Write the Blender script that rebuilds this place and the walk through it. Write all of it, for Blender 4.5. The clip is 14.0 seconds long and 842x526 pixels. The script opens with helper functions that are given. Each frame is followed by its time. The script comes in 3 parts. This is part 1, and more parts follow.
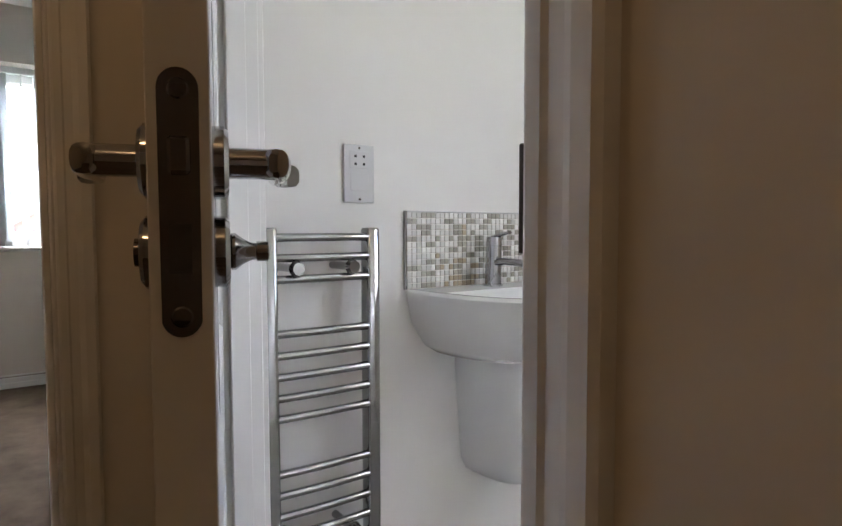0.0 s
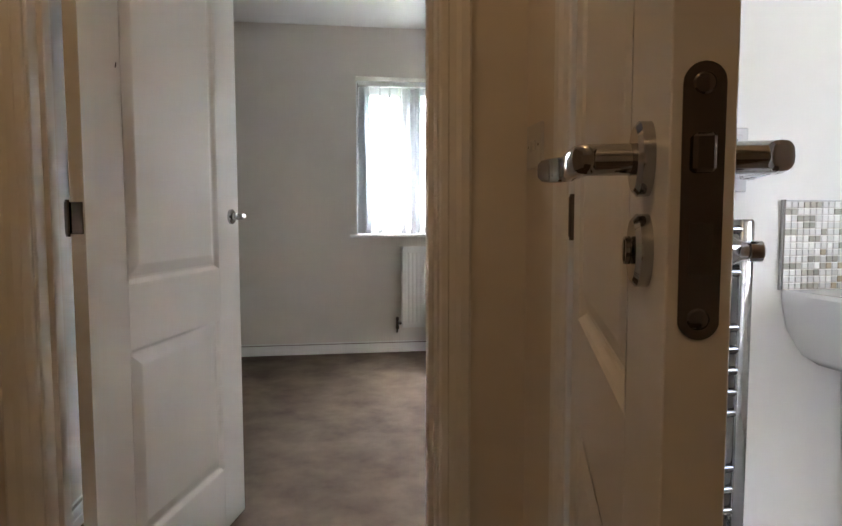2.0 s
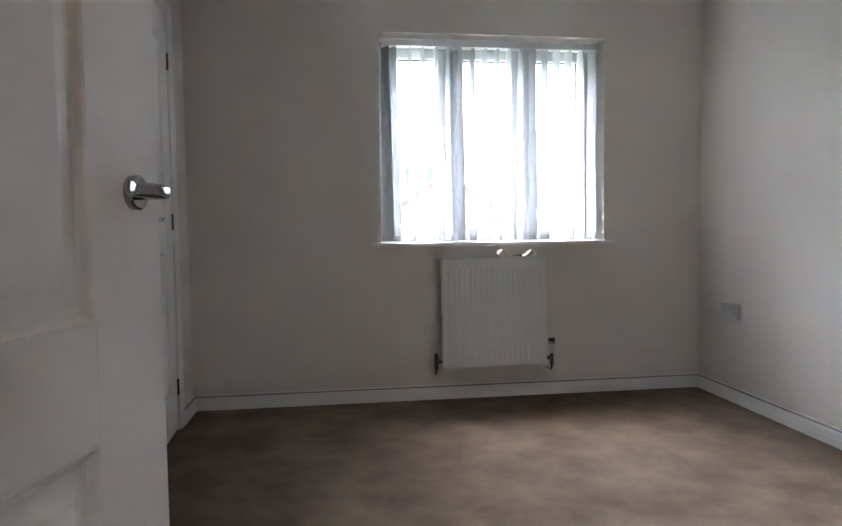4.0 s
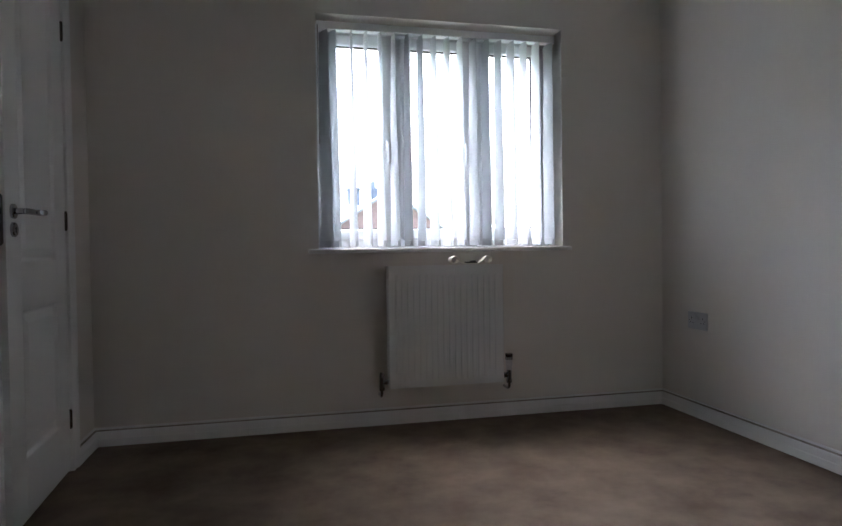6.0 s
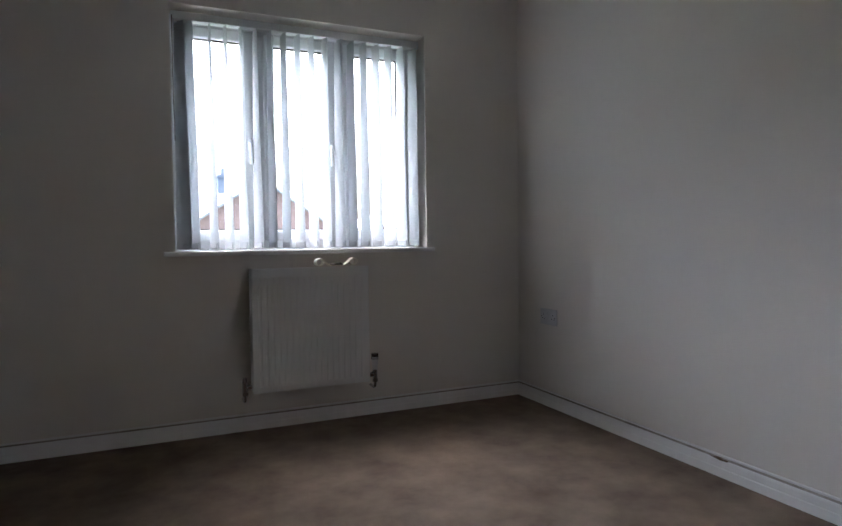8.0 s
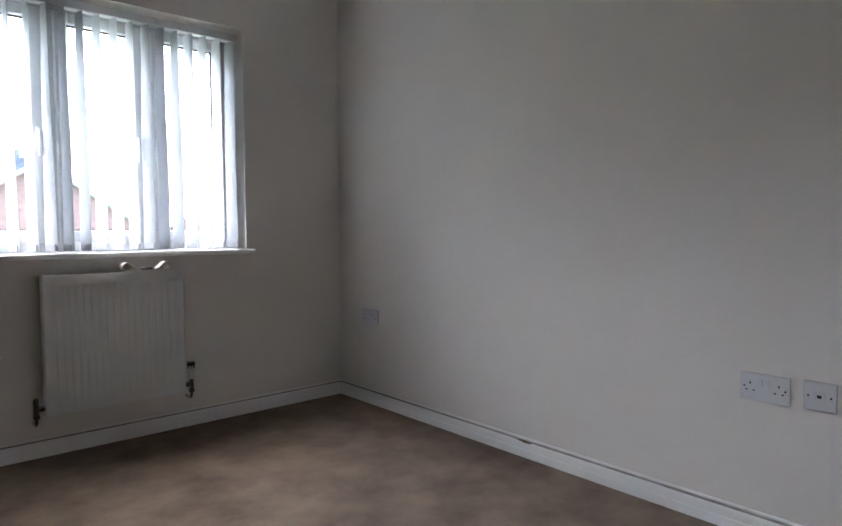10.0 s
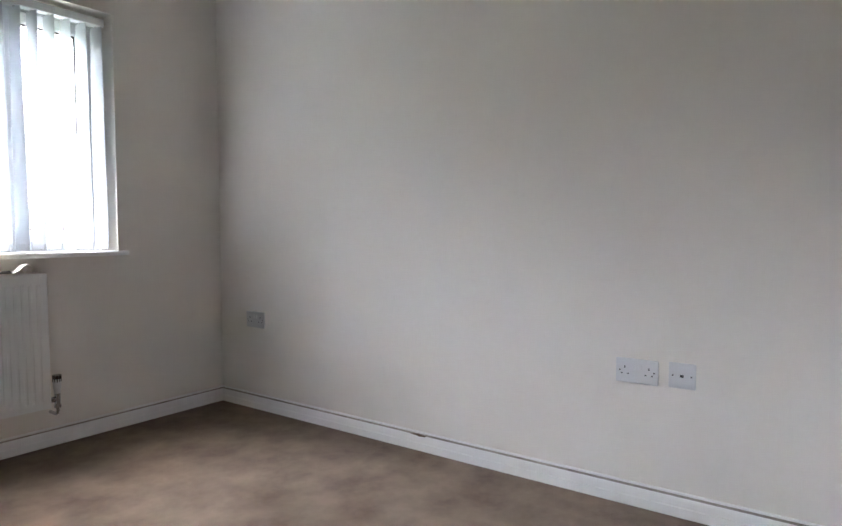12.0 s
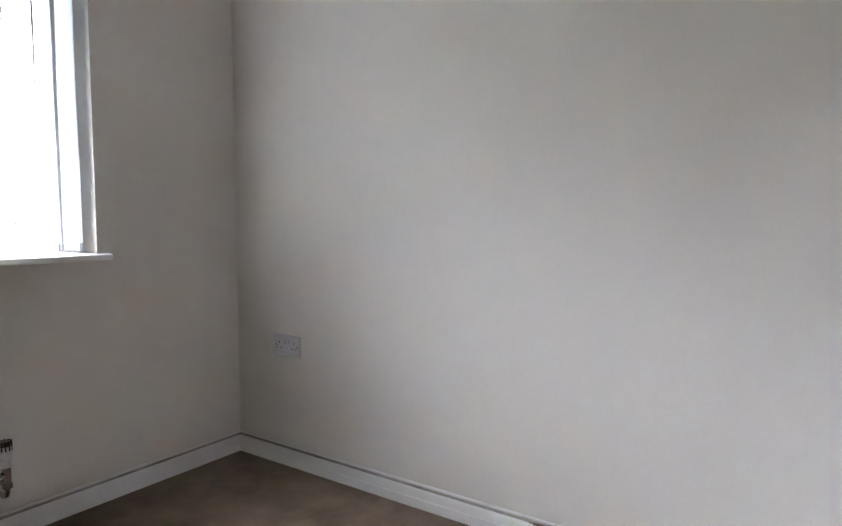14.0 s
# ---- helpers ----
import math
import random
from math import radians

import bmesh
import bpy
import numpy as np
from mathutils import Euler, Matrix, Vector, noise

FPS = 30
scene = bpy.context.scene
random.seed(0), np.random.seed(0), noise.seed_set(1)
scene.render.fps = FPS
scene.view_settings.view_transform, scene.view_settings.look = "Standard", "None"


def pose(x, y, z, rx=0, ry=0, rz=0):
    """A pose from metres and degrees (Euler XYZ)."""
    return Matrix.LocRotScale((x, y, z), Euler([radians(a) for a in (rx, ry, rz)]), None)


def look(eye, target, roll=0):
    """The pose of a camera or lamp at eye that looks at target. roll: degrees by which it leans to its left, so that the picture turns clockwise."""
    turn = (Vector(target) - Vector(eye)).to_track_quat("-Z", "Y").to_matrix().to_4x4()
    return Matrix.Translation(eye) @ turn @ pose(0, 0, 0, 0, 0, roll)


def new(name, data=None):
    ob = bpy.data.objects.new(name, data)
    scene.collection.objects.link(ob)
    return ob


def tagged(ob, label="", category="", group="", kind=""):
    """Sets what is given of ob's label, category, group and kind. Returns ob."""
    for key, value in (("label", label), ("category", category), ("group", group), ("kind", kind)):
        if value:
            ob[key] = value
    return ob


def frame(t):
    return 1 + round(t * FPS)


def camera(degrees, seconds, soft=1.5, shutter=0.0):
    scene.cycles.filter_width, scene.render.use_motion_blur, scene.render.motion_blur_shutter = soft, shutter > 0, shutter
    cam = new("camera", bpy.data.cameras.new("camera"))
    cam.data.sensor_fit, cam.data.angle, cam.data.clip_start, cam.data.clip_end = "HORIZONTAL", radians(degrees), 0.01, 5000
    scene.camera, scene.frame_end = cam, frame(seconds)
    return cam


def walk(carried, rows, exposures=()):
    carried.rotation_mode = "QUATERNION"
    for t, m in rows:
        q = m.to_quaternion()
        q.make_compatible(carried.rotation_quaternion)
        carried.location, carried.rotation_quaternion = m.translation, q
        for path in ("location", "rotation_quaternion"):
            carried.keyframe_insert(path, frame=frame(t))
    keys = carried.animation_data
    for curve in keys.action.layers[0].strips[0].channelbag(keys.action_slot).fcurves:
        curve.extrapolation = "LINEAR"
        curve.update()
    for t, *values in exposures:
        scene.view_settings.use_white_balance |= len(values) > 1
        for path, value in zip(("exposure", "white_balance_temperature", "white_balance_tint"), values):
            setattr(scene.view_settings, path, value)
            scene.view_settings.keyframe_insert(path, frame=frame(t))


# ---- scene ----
cam = camera(68.8, 14.0)
PATH = [
    (0, (-1.963, -4.648, 1.007), (-0.798, -3.026, 0.895), -0.1),
    (0.5, (-2.039, -4.782, 1.014), (-1.213, -2.965, 0.892), 0.1),
    (1, (-2.056, -4.866, 1.021), (-1.501, -2.949, 0.896), 0.0),
    (1.5, (-2.057, -4.823, 1.016), (-1.687, -2.861, 0.884), -0.1),
    (2, (-2.068, -4.599, 1.013), (-1.788, -2.624, 0.867), -0.1),
    (2.5, (-2.107, -4.327, 1.006), (-1.888, -2.344, 0.858), 0.1),
    (2.7, (-2.13, -4.203, 1.013), (-1.907, -2.221, 0.864), -0.0),
    (4.8, (-2.098, -3.093, 0.902), (-1.797, -1.117, 0.838), -0.9),
    (5, (-2.083, -3.056, 0.887), (-1.763, -1.082, 0.833), -0.8),
    (5.5, (-2.082, -3.047, 0.875), (-1.709, -1.082, 0.834), -0.7),
    (6, (-2.073, -3.059, 0.877), (-1.633, -1.109, 0.836), -0.8),
    (6.5, (-2.057, -3.071, 0.87), (-1.553, -1.136, 0.831), -0.8),
    (7, (-2.054, -3.072, 0.9), (-1.457, -1.164, 0.845), -0.8),
    (7.5, (-2.047, -3.09, 0.918), (-1.344, -1.218, 0.849), -0.7),
    (8, (-2.024, -3.103, 0.942), (-1.208, -1.279, 0.86), -0.7),
    (8.5, (-2.059, -3.088, 0.953), (-1.085, -1.343, 0.863), -0.6),
    (9, (-2.053, -3.096, 0.954), (-0.945, -1.434, 0.864), -0.7),
    (9.2, (-2.03, -3.115, 0.965), (-0.883, -1.479, 0.869), -0.6),
    (11.5, (-2.23, -3.037, 1.007), (-0.644, -1.824, 0.895), -0.1),
    (12, (-2.212, -3.017, 0.996), (-0.59, -1.852, 0.885), -0.1),
    (12.5, (-2.16, -2.906, 0.976), (-0.498, -1.801, 0.865), 0.1),
    (13, (-1.974, -2.708, 0.988), (-0.301, -1.619, 0.864), -0.0),
    (13.5, (-1.863, -2.421, 1.008), (-0.173, -1.361, 0.864), 0.3),
    (14, (-1.722, -2.157, 1.018), (-0.082, -1.021, 0.869), -0.0),
]
EXPOSURES = [(0, 5.9, 6350, 13), (1.5, 6.25, 6350, 13), (2.7, 6.6, 6300, 13), (4.8, 5.08, 6050, 15), (8, 4.63, 6000, 15),
             (9, 4.68, 6000, 15), (11.5, 5.78, 6150, 15), (14, 5.92, 6150, 15)]
walk(cam, [(t, look(eye, target, roll)) for t, eye, target, roll in PATH], EXPOSURES)

# ---------------------------------------------------------------- light
world = bpy.data.worlds.new("overcast_sky")
scene.world = world
world.use_nodes = True
wn = world.node_tree.nodes
sky = wn.new("ShaderNodeTexSky")
sky.sky_type, sky.sun_disc = "NISHITA", False
sky.sun_elevation, sky.sun_rotation = radians(68), radians(0)
sky.air_density, sky.dust_density, sky.ozone_density = 1.0, 6.0, 1.0
world.node_tree.links.new(sky.outputs[0], wn["Background"].inputs[0])
wn["Background"].inputs[1].default_value = 0.05

sun = new("sun", bpy.data.lights.new("sun", "SUN"))
sun.data.energy, sun.data.angle, sun.data.color = 1.5, radians(120), (0.88, 0.95, 1.0)
sun.rotation_euler = (radians(-22), 0, radians(-4))


def lamp(name, kind, m, energy, color, size=0.2, size_y=None):
    ob = new(name, bpy.data.lights.new(name, kind))
    ob.matrix_world = m
    ob.data.energy, ob.data.color = energy, color
    if kind == "AREA":
        ob.data.size = size
        if size_y:
            ob.data.shape, ob.data.size_y = "RECTANGLE", size_y
    else:
        ob.data.shadow_soft_size = size
    return ob


# sky light in the bathroom window's opening, and the warm ceiling lamp of the landing
lamp("bathroom_window_light", "AREA", pose(-0.03, -4.95, 1.65, 0, 90, 0), 0.100, (1.0, 0.92, 0.875), 0.9, 0.8)
lamp("landing_warm_light", "POINT", pose(-2.58, -4.02, 2.28), 0.046, (1.0, 0.615, 0.285), 0.08)
# unseen warm fill, added for the light that bounces about the landing
lamp("landing_warm_light", "POINT", pose(-2.35, -5.25, 2.28), 0.050, (1.0, 0.615, 0.285), 0.08)

# ---------------------------------------------------------------- materials
def mat(name, color, rough=0.5, metal=0.0, dark=None, scale=3.0, fine=120.0, bump=0.05, amount=0.35, spec=0.5, stretch=None, island=False):
    m = bpy.data.materials.new(name)
    m.use_nodes = True
    nt = m.node_tree
    n, l = nt.nodes, nt.links
    b = n["Principled BSDF"]
    b.inputs["Metallic"].default_value = metal
    b.inputs["Specular IOR Level"].default_value = spec
    co = n.new("ShaderNodeTexCoord")
    src = co.outputs["Object"]
    if stretch:
        mp = n.new("ShaderNodeMapping")
        mp.inputs["Scale"].default_value = stretch
        l.new(src, mp.inputs[0])
        src = mp.outputs[0]
    big = n.new("ShaderNodeTexNoise")
    big.inputs["Scale"].default_value, big.inputs["Detail"].default_value, big.inputs["Roughness"].default_value = scale, 9.0, 0.62
    small = n.new("ShaderNodeTexNoise")
    small.inputs["Scale"].default_value, small.inputs["Detail"].default_value = fine, 3.0
    l.new(src, big.inputs[0])
    l.new(src, small.inputs[0])
    dark = dark or tuple(c * 0.86 for c in color)
    ramp = n.new("ShaderNodeMapRange")
    ramp.inputs[1].default_value, ramp.inputs[2].default_value = 0.35, 0.7
    l.new(big.outputs[0], ramp.inputs[0])
    f = n.new("ShaderNodeMath")
    f.operation = "MULTIPLY"
    f.inputs[1].default_value = amount
    l.new(ramp.outputs[0], f.inputs[0])
    mix = n.new("ShaderNodeMix")
    mix.data_type = "RGBA"
    mix.inputs[6].default_value, mix.inputs[7].default_value = (*color, 1), (*dark, 1)
    l.new(f.outputs[0], mix.inputs[0])
    last = mix.outputs[2]
    if island:
        geo = n.new("ShaderNodeNewGeometry")
        info = n.new("ShaderNodeObjectInfo")
        add = n.new("ShaderNodeMath")
        add.operation = "ADD"
        l.new(geo.outputs["Random Per Island"], add.inputs[0])
        l.new(info.outputs["Random"], add.inputs[1])
        fr = n.new("ShaderNodeMath")
        fr.operation = "FRACT"
        l.new(add.outputs[0], fr.inputs[0])
        hs = n.new("ShaderNodeHueSaturation")
        mr = n.new("ShaderNodeMapRange")
        mr.inputs[3].default_value, mr.inputs[4].default_value = 0.78, 1.15
        l.new(fr.outputs[0], mr.inputs[0])
        l.new(mr.outputs[0], hs.inputs["Value"])
        l.new(last, hs.inputs["Color"])
        last = hs.outputs[0]
    l.new(last, b.inputs["Base Color"])
    rr = n.new("ShaderNodeMapRange")
    rr.inputs[3].default_value, rr.inputs[4].default_value = max(0.02, rough * 0.88), min(1.0, rough * 1.12)
    l.new(small.outputs[0], rr.inputs[0])
    l.new(rr.outputs[0], b.inputs["Roughness"])
    if bump:
        bp = n.new("ShaderNodeBump")
        bp.inputs["Strength"].default_value, bp.inputs["Distance"].default_value = bump, 0.004
        l.new(small.outputs[0], bp.inputs["Height"])
        l.new(bp.outputs[0], b.inputs["Normal"])
    return m


WALL = mat("magnolia_emulsion", (0.735, 0.690, 0.635), 0.75, scale=1.3, fine=260, bump=0.035, amount=0.25, spec=0.25)
BATHWALL = mat("white_emulsion", (0.80, 0.785, 0.765), 0.7, scale=1.3, fine=260, bump=0.035, amount=0.2, spec=0.25)
CEIL = mat("white_ceiling_paint", (0.84, 0.84, 0.83), 0.85, scale=1.5, fine=200, bump=0.10, amount=0.2, spec=0.2)
GLOSS = mat("white_satin_woodwork", (0.80, 0.79, 0.77), 0.36, scale=4, fine=35, bump=0.05, amount=0.25, stretch=(1, 1, 0.12))
CARPET = mat("beige_carpet", (0.240, 0.180, 0.136), 0.97, dark=(0.115, 0.082, 0.060), scale=4.5, fine=420, bump=0.9, amount=0.85, spec=0.1)
CHROME = mat("chrome", (0.42, 0.42, 0.43), 0.08, 1.0, scale=8, fine=60, bump=0.0, amount=0.15)
# polished steel, its colour darkened for the dark landing it would mirror
STEEL = mat("darkened_steel", (0.17, 0.15, 0.14), 0.10, 1.0, dark=(0.10, 0.086, 0.08), scale=14, fine=180, bump=0.02, amount=0.4)
BLACKISH = mat("dark_metal", (0.10, 0.09, 0.08), 0.45, 0.8, scale=20, fine=90, bump=0.05)
PLASTIC = mat("white_plastic", (0.58, 0.575, 0.58), 0.32, scale=9, fine=60, bump=0.0, amount=0.12)
# darker copy of the chrome, with a dim room's reflection put into its colour
RAILCHROME = mat("darkened_chrome", (0.36, 0.365, 0.37), 0.10, 1.0, scale=8, fine=60, bump=0.0, amount=0.2)
SLOT = mat("dark_slot", (0.02, 0.02, 0.02), 0.6, scale=30, fine=90, bump=0.0)
ENAMEL = mat("radiator_enamel", (0.76, 0.755, 0.74), 0.33, scale=5, fine=50, bump=0.02, amount=0.2)
UPVC = mat("white_upvc", (0.86, 0.875, 0.89), 0.30, scale=5, fine=50, bump=0.0, amount=0.15)
PORCELAIN = mat("white_porcelain", (0.83, 0.83, 0.82), 0.10, scale=4, fine=40, bump=0.0, amount=0.1)
GROUT = mat("tile_grout", (0.83, 0.815, 0.79), 0.8, scale=20, fine=300, bump=0.2, dark=(0.60, 0.49, 0.34), amount=0.5)
TILE_W = mat("white_mosaic", (0.86, 0.85, 0.82), 0.16, scale=12, fine=80, bump=0.0, island=True)
TILE_G = mat("grey_glass_mosaic", (0.46, 0.44, 0.385), 0.10, scale=30, fine=90, bump=0.0, island=True)
TILE_T = mat("tan_mosaic", (0.56, 0.47, 0.35), 0.18, scale=30, fine=90, bump=0.0, island=True)
VINYL = mat("grey_vinyl", (0.30, 0.28, 0.255), 0.4, scale=3, fine=120, bump=0.05)
BRICK = mat("red_brick", (0.27, 0.18, 0.165), 0.9, dark=(0.19, 0.125, 0.115), scale=6, fine=40, bump=0.3, amount=0.8)
SLATE = mat("grey_render", (0.11, 0.13, 0.16), 0.85, scale=3, fine=30, bump=0.2)
ROOF = mat("grey_roof_tile", (0.30, 0.31, 0.33), 0.85, scale=2, fine=20, bump=0.3, amount=0.6)
GRASS = mat("rough_grass", (0.09, 0.11, 0.06), 0.95, scale=0.4, fine=12, bump=0.3, amount=0.7)
CHIP = mat("bare_timber_chip", (0.13, 0.085, 0.05), 0.8, scale=30, fine=200, bump=0.3)
# the skirting groove's shade put into colour, for a strip on its ledge
LEDGE_SHADE = mat("painted_ledge_shade", (0.44, 0.40, 0.36), 0.95, scale=7, fine=200, bump=0.3, dark=(0.17, 0.145, 0.12), amount=0.9)
CREAM = mat("cream_fabric", (0.84, 0.80, 0.68), 0.8, scale=15, fine=500, bump=0.2)

FABRIC = mat("white_blind_fabric", (0.82, 0.83, 0.84), 0.85, scale=10, fine=600, bump=0.15, amount=0.1)
fn = FABRIC.node_tree
tr = fn.nodes.new("ShaderNodeBsdfTranslucent")
tr.inputs[0].default_value = (0.48, 0.50, 0.515, 1)
mx = fn.nodes.new("ShaderNodeMixShader")
mx.inputs[0].default_value = 0.47
fn.links.new(fn.nodes["Principled BSDF"].outputs[0], mx.inputs[1])
fn.links.new(tr.outputs[0], mx.inputs[2])
fn.links.new(mx.outputs[0], fn.nodes["Material Output"].inputs[0])

GLASS = bpy.data.materials.new("window_glass")
GLASS.use_nodes = True
gn = GLASS.node_tree
gb = gn.nodes["Principled BSDF"]
gb.inputs["Base Color"].default_value = (0.97, 0.985, 0.98, 1)
gb.inputs["Roughness"].default_value = 0.0
gb.inputs["IOR"].default_value = 1.05
gb.inputs["Transmission Weight"].default_value = 1.0

# ---------------------------------------------------------------- building helpers
def box(bm, x0, y0, z0, x1, y1, z1, bevel=0.0, seg=1):
    vs = bmesh.ops.create_cube(bm, size=1.0)["verts"]
    for v in vs:
        v.co = ((x0 + x1) / 2 + v.co.x * (x1 - x0), (y0 + y1) / 2 + v.co.y * (y1 - y0), (z0 + z1) / 2 + v.co.z * (z1 - z0))
    if bevel:
        es = list({e for v in vs for e in v.link_edges})
        bmesh.ops.bevel(bm, geom=es, offset=bevel, segments=seg, affect="EDGES", profile=0.5)
    return bm


def cyl(bm, p, q, r, seg=16, r2=None, caps=True):
    p, q = Vector(p), Vector(q)
    m = Matrix.Translation((p + q) / 2) @ (q - p).to_track_quat("Z", "Y").to_matrix().to_4x4()
    bmesh.ops.create_cone(bm, cap_ends=caps, segments=seg, radius1=r, radius2=r if r2 is None else r2, depth=(q - p).length, matrix=m)
    return bm


def sweep(bm, rings, closed_ring=True, caps=True):
    """Skin a list of rings, each of them a list of points."""
    rows = [[bm.verts.new(p) for p in ring] for ring in rings]
    k = len(rows[0])
    for a, b in zip(rows, rows[1:]):
        for i in range(k if closed_ring else k - 1):
            bm.faces.new((a[i], a[(i + 1) % k], b[(i + 1) % k], b[i]))
    if caps and closed_ring:
        bm.faces.new(rows[0][::-1])
        bm.faces.new(rows[-1])
    bmesh.ops.recalc_face_normals(bm, faces=bm.faces)
    return bm


def tube(bm, pts, radii, seg=12, flat=1.0):
    pts = [Vector(p) for p in pts]
    rings = []
    for i, p in enumerate(pts):
        d = (pts[min(i + 1, len(pts) - 1)] - pts[max(i - 1, 0)]).normalized()
        u = d.cross(Vector((0, 0, 1)))
        u = u.normalized() if u.length > 1e-4 else Vector((1, 0, 0))
        v = u.cross(d)
        r = radii[i] if isinstance(radii, (list, tuple)) else radii
        rings.append([p + u * math.cos(a) * r + v * math.sin(a) * r * flat for a in (2 * math.pi * j / seg for j in range(seg))])
    return sweep(bm, rings)


def part(name, bm, material, parent=None, label="", smooth=False, m=None):
    me = bpy.data.meshes.new(name)
    if smooth:
        for f in bm.faces:
            f.smooth = True
    bm.to_mesh(me)
    bm.free()
    if smooth:
        me.set_sharp_from_angle(angle=radians(38))
    me.materials.append(material)
    ob = new(name, me)
    if m is not None:
        ob.matrix_world = m
    if parent is not None:
        ob.parent = parent
    if label:
        ob["label"] = label
    return ob


def thing(name, m, label, category, group="", kind=""):
    return_ob = new(name)
    return_ob.empty_display_size = 0.1
    return_ob.matrix_world = m
    return tagged(return_ob, label, category, group, kind)


def structure(name, bm, material, label, category, smooth=False):
    return tagged(part(name, bm, material, smooth=smooth), label, category, kind="structure")


def B():
    return bmesh.new()


def wall(name, axis, n0, n1, a0, a1, z0, z1, holes=(), label="cream painted plaster wall", material=None):
    """A wall along x or y, n0 to n1 thick, with rectangular holes (a0, a1, z0, z1)."""
    bm = B()
    cuts = sorted({a0, a1, *(h[0] for h in holes), *(h[1] for h in holes)})
    rises = sorted({z0, z1, *(h[2] for h in holes), *(h[3] for h in holes)})
    for p, q in zip(cuts, cuts[1:]):
        for r, t in zip(rises, rises[1:]):
            ca, cz = (p + q) / 2, (r + t) / 2
            if any(h[0] < ca < h[1] and h[2] < cz < h[3] for h in holes):
                continue
            if axis == "x":
                box(bm, p, n0, r, q, n1, t)
            else:
                box(bm, n0, p, r, n1, q, t)
    bmesh.ops.remove_doubles(bm, verts=bm.verts, dist=1e-5)
    seen, twins = {}, []
    for f in bm.faces:
        c = f.calc_center_median()
        key = (round(c.x, 4), round(c.y, 4), round(c.z, 4))
        if key in seen:
            twins += [f, seen[key]]
        seen[key] = f
    bmesh.ops.delete(bm, geom=list(set(twins)), context="FACES")
    return structure(name, bm, material or WALL, label, "wall")


# ---------------------------------------------------------------- structure
H = 2.40
wall("wall_north", "x", 0, 0.30, -3.05, 0.25, -0.1, H, [(-1.897, -0.600, 0.872, 2.045)])
wall("wall_east", "y", 0, 0.25, -5.6, 0.0, -0.1, H, [(-5.35, -4.55, 1.25, 2.05)])
wall("wall_west", "y", -3.05, -2.925, -3.320, 0.0, -0.1, H, [(-0.974, -0.308, -0.1, 2.012)])
wall("wall_south", "x", -3.320, -3.220, -2.925, -1.558, -0.1, H, [(-2.657, -1.832, -0.1, 2.030)])
wall("wall_bathroom_north", "x", -3.391, -3.220, -1.558, 0.0, -0.1, H, label="white painted bathroom wall", material=BATHWALL)
wall("wall_landing_east", "y", -1.658, -1.558, -7.6, -3.320, -0.1, H, [(-4.371, -3.576, -0.1, 2.030)])
wall("wall_landing_west", "y", -2.86, -2.76, -3.95, -3.320, -0.1, H)
# unseen walls added far back, so that less light bounces onto the landing
wall("wall_unseen_alcove", "x", -3.95, -3.85, -4.45, -2.86, -0.1, H)
wall("wall_unseen_far", "y", -4.45, -4.35, -7.6, -3.95, -0.1, H)
wall("wall_unseen_south", "x", -7.7, -7.6, -4.45, -1.558, -0.1, H)
wall("wall_bathroom_south", "x", -5.7, -5.6, -1.558, 0.25, -0.1, H, label="white painted bathroom wall", material=BATHWALL)
cb = B()
box(cb, -3.65, -1.25, -0.1, -3.60, -0.05, H)
box(cb, -3.60, -1.25, -0.1, -3.05, -1.20, H)
box(cb, -3.60, -0.10, -0.1, -3.05, -0.05, H)
structure("wall_closet", cb, WALL, "plain inner walls of a closet", "wall")
cb = B()
box(cb, -4.45, -7.7, H, 0.25, 0.30, H + 0.08)
structure("ceiling", cb, CEIL, "flat white painted ceiling", "ceiling")
fb = B()
box(fb, -3.65, -3.30, -0.06, 0, 0, 0)
box(fb, -2.76, -3.95, -0.06, -1.608, -3.30, 0)
box(fb, -4.35, -7.6, -0.06, -1.608, -3.95, 0)
structure("floor", fb, CARPET, "worn beige-brown fitted carpet with stains", "carpet")
fb = B()
box(fb, -1.608, -5.6, -0.06, 0, -3.391, 0.002)
structure("floor_bathroom", fb, VINYL, "grey vinyl bathroom floor", "floor")

SKIRT = [(0, 0), (0.018, 0), (0.018, 0.033), (0.0162, 0.0352), (0.0150, 0.0360), (0.0155, 0.060), (0.0140, 0.0655), (0.0110, 0.0690), (0.0005, 0.0700), (0.0005, 0.0765), (0.0065, 0.0770), (0.0070, 0.0810), (0.0045, 0.0835), (0, 0.084)]


# section of the dark strip that draws the groove's shade
SHADE_STRIP = [(0.0004, 0.0698), (0.0112, 0.0690), (0.0116, 0.0702), (0.0004, 0.0735)]


def skirting(name, pts):
    """A moulded board along wall faces, with a dark strip for the shade on its ledge; the room lies to the left of the
    way.
    """
    board = structure(name, skirting_run(pts, SKIRT), GLOSS, "white moulded wooden skirting board", "skirting")
    part("shade_line", skirting_run(pts, SHADE_STRIP), LEDGE_SHADE, board, "dark strip painted for the shade along the moulding's ledge")
    return board


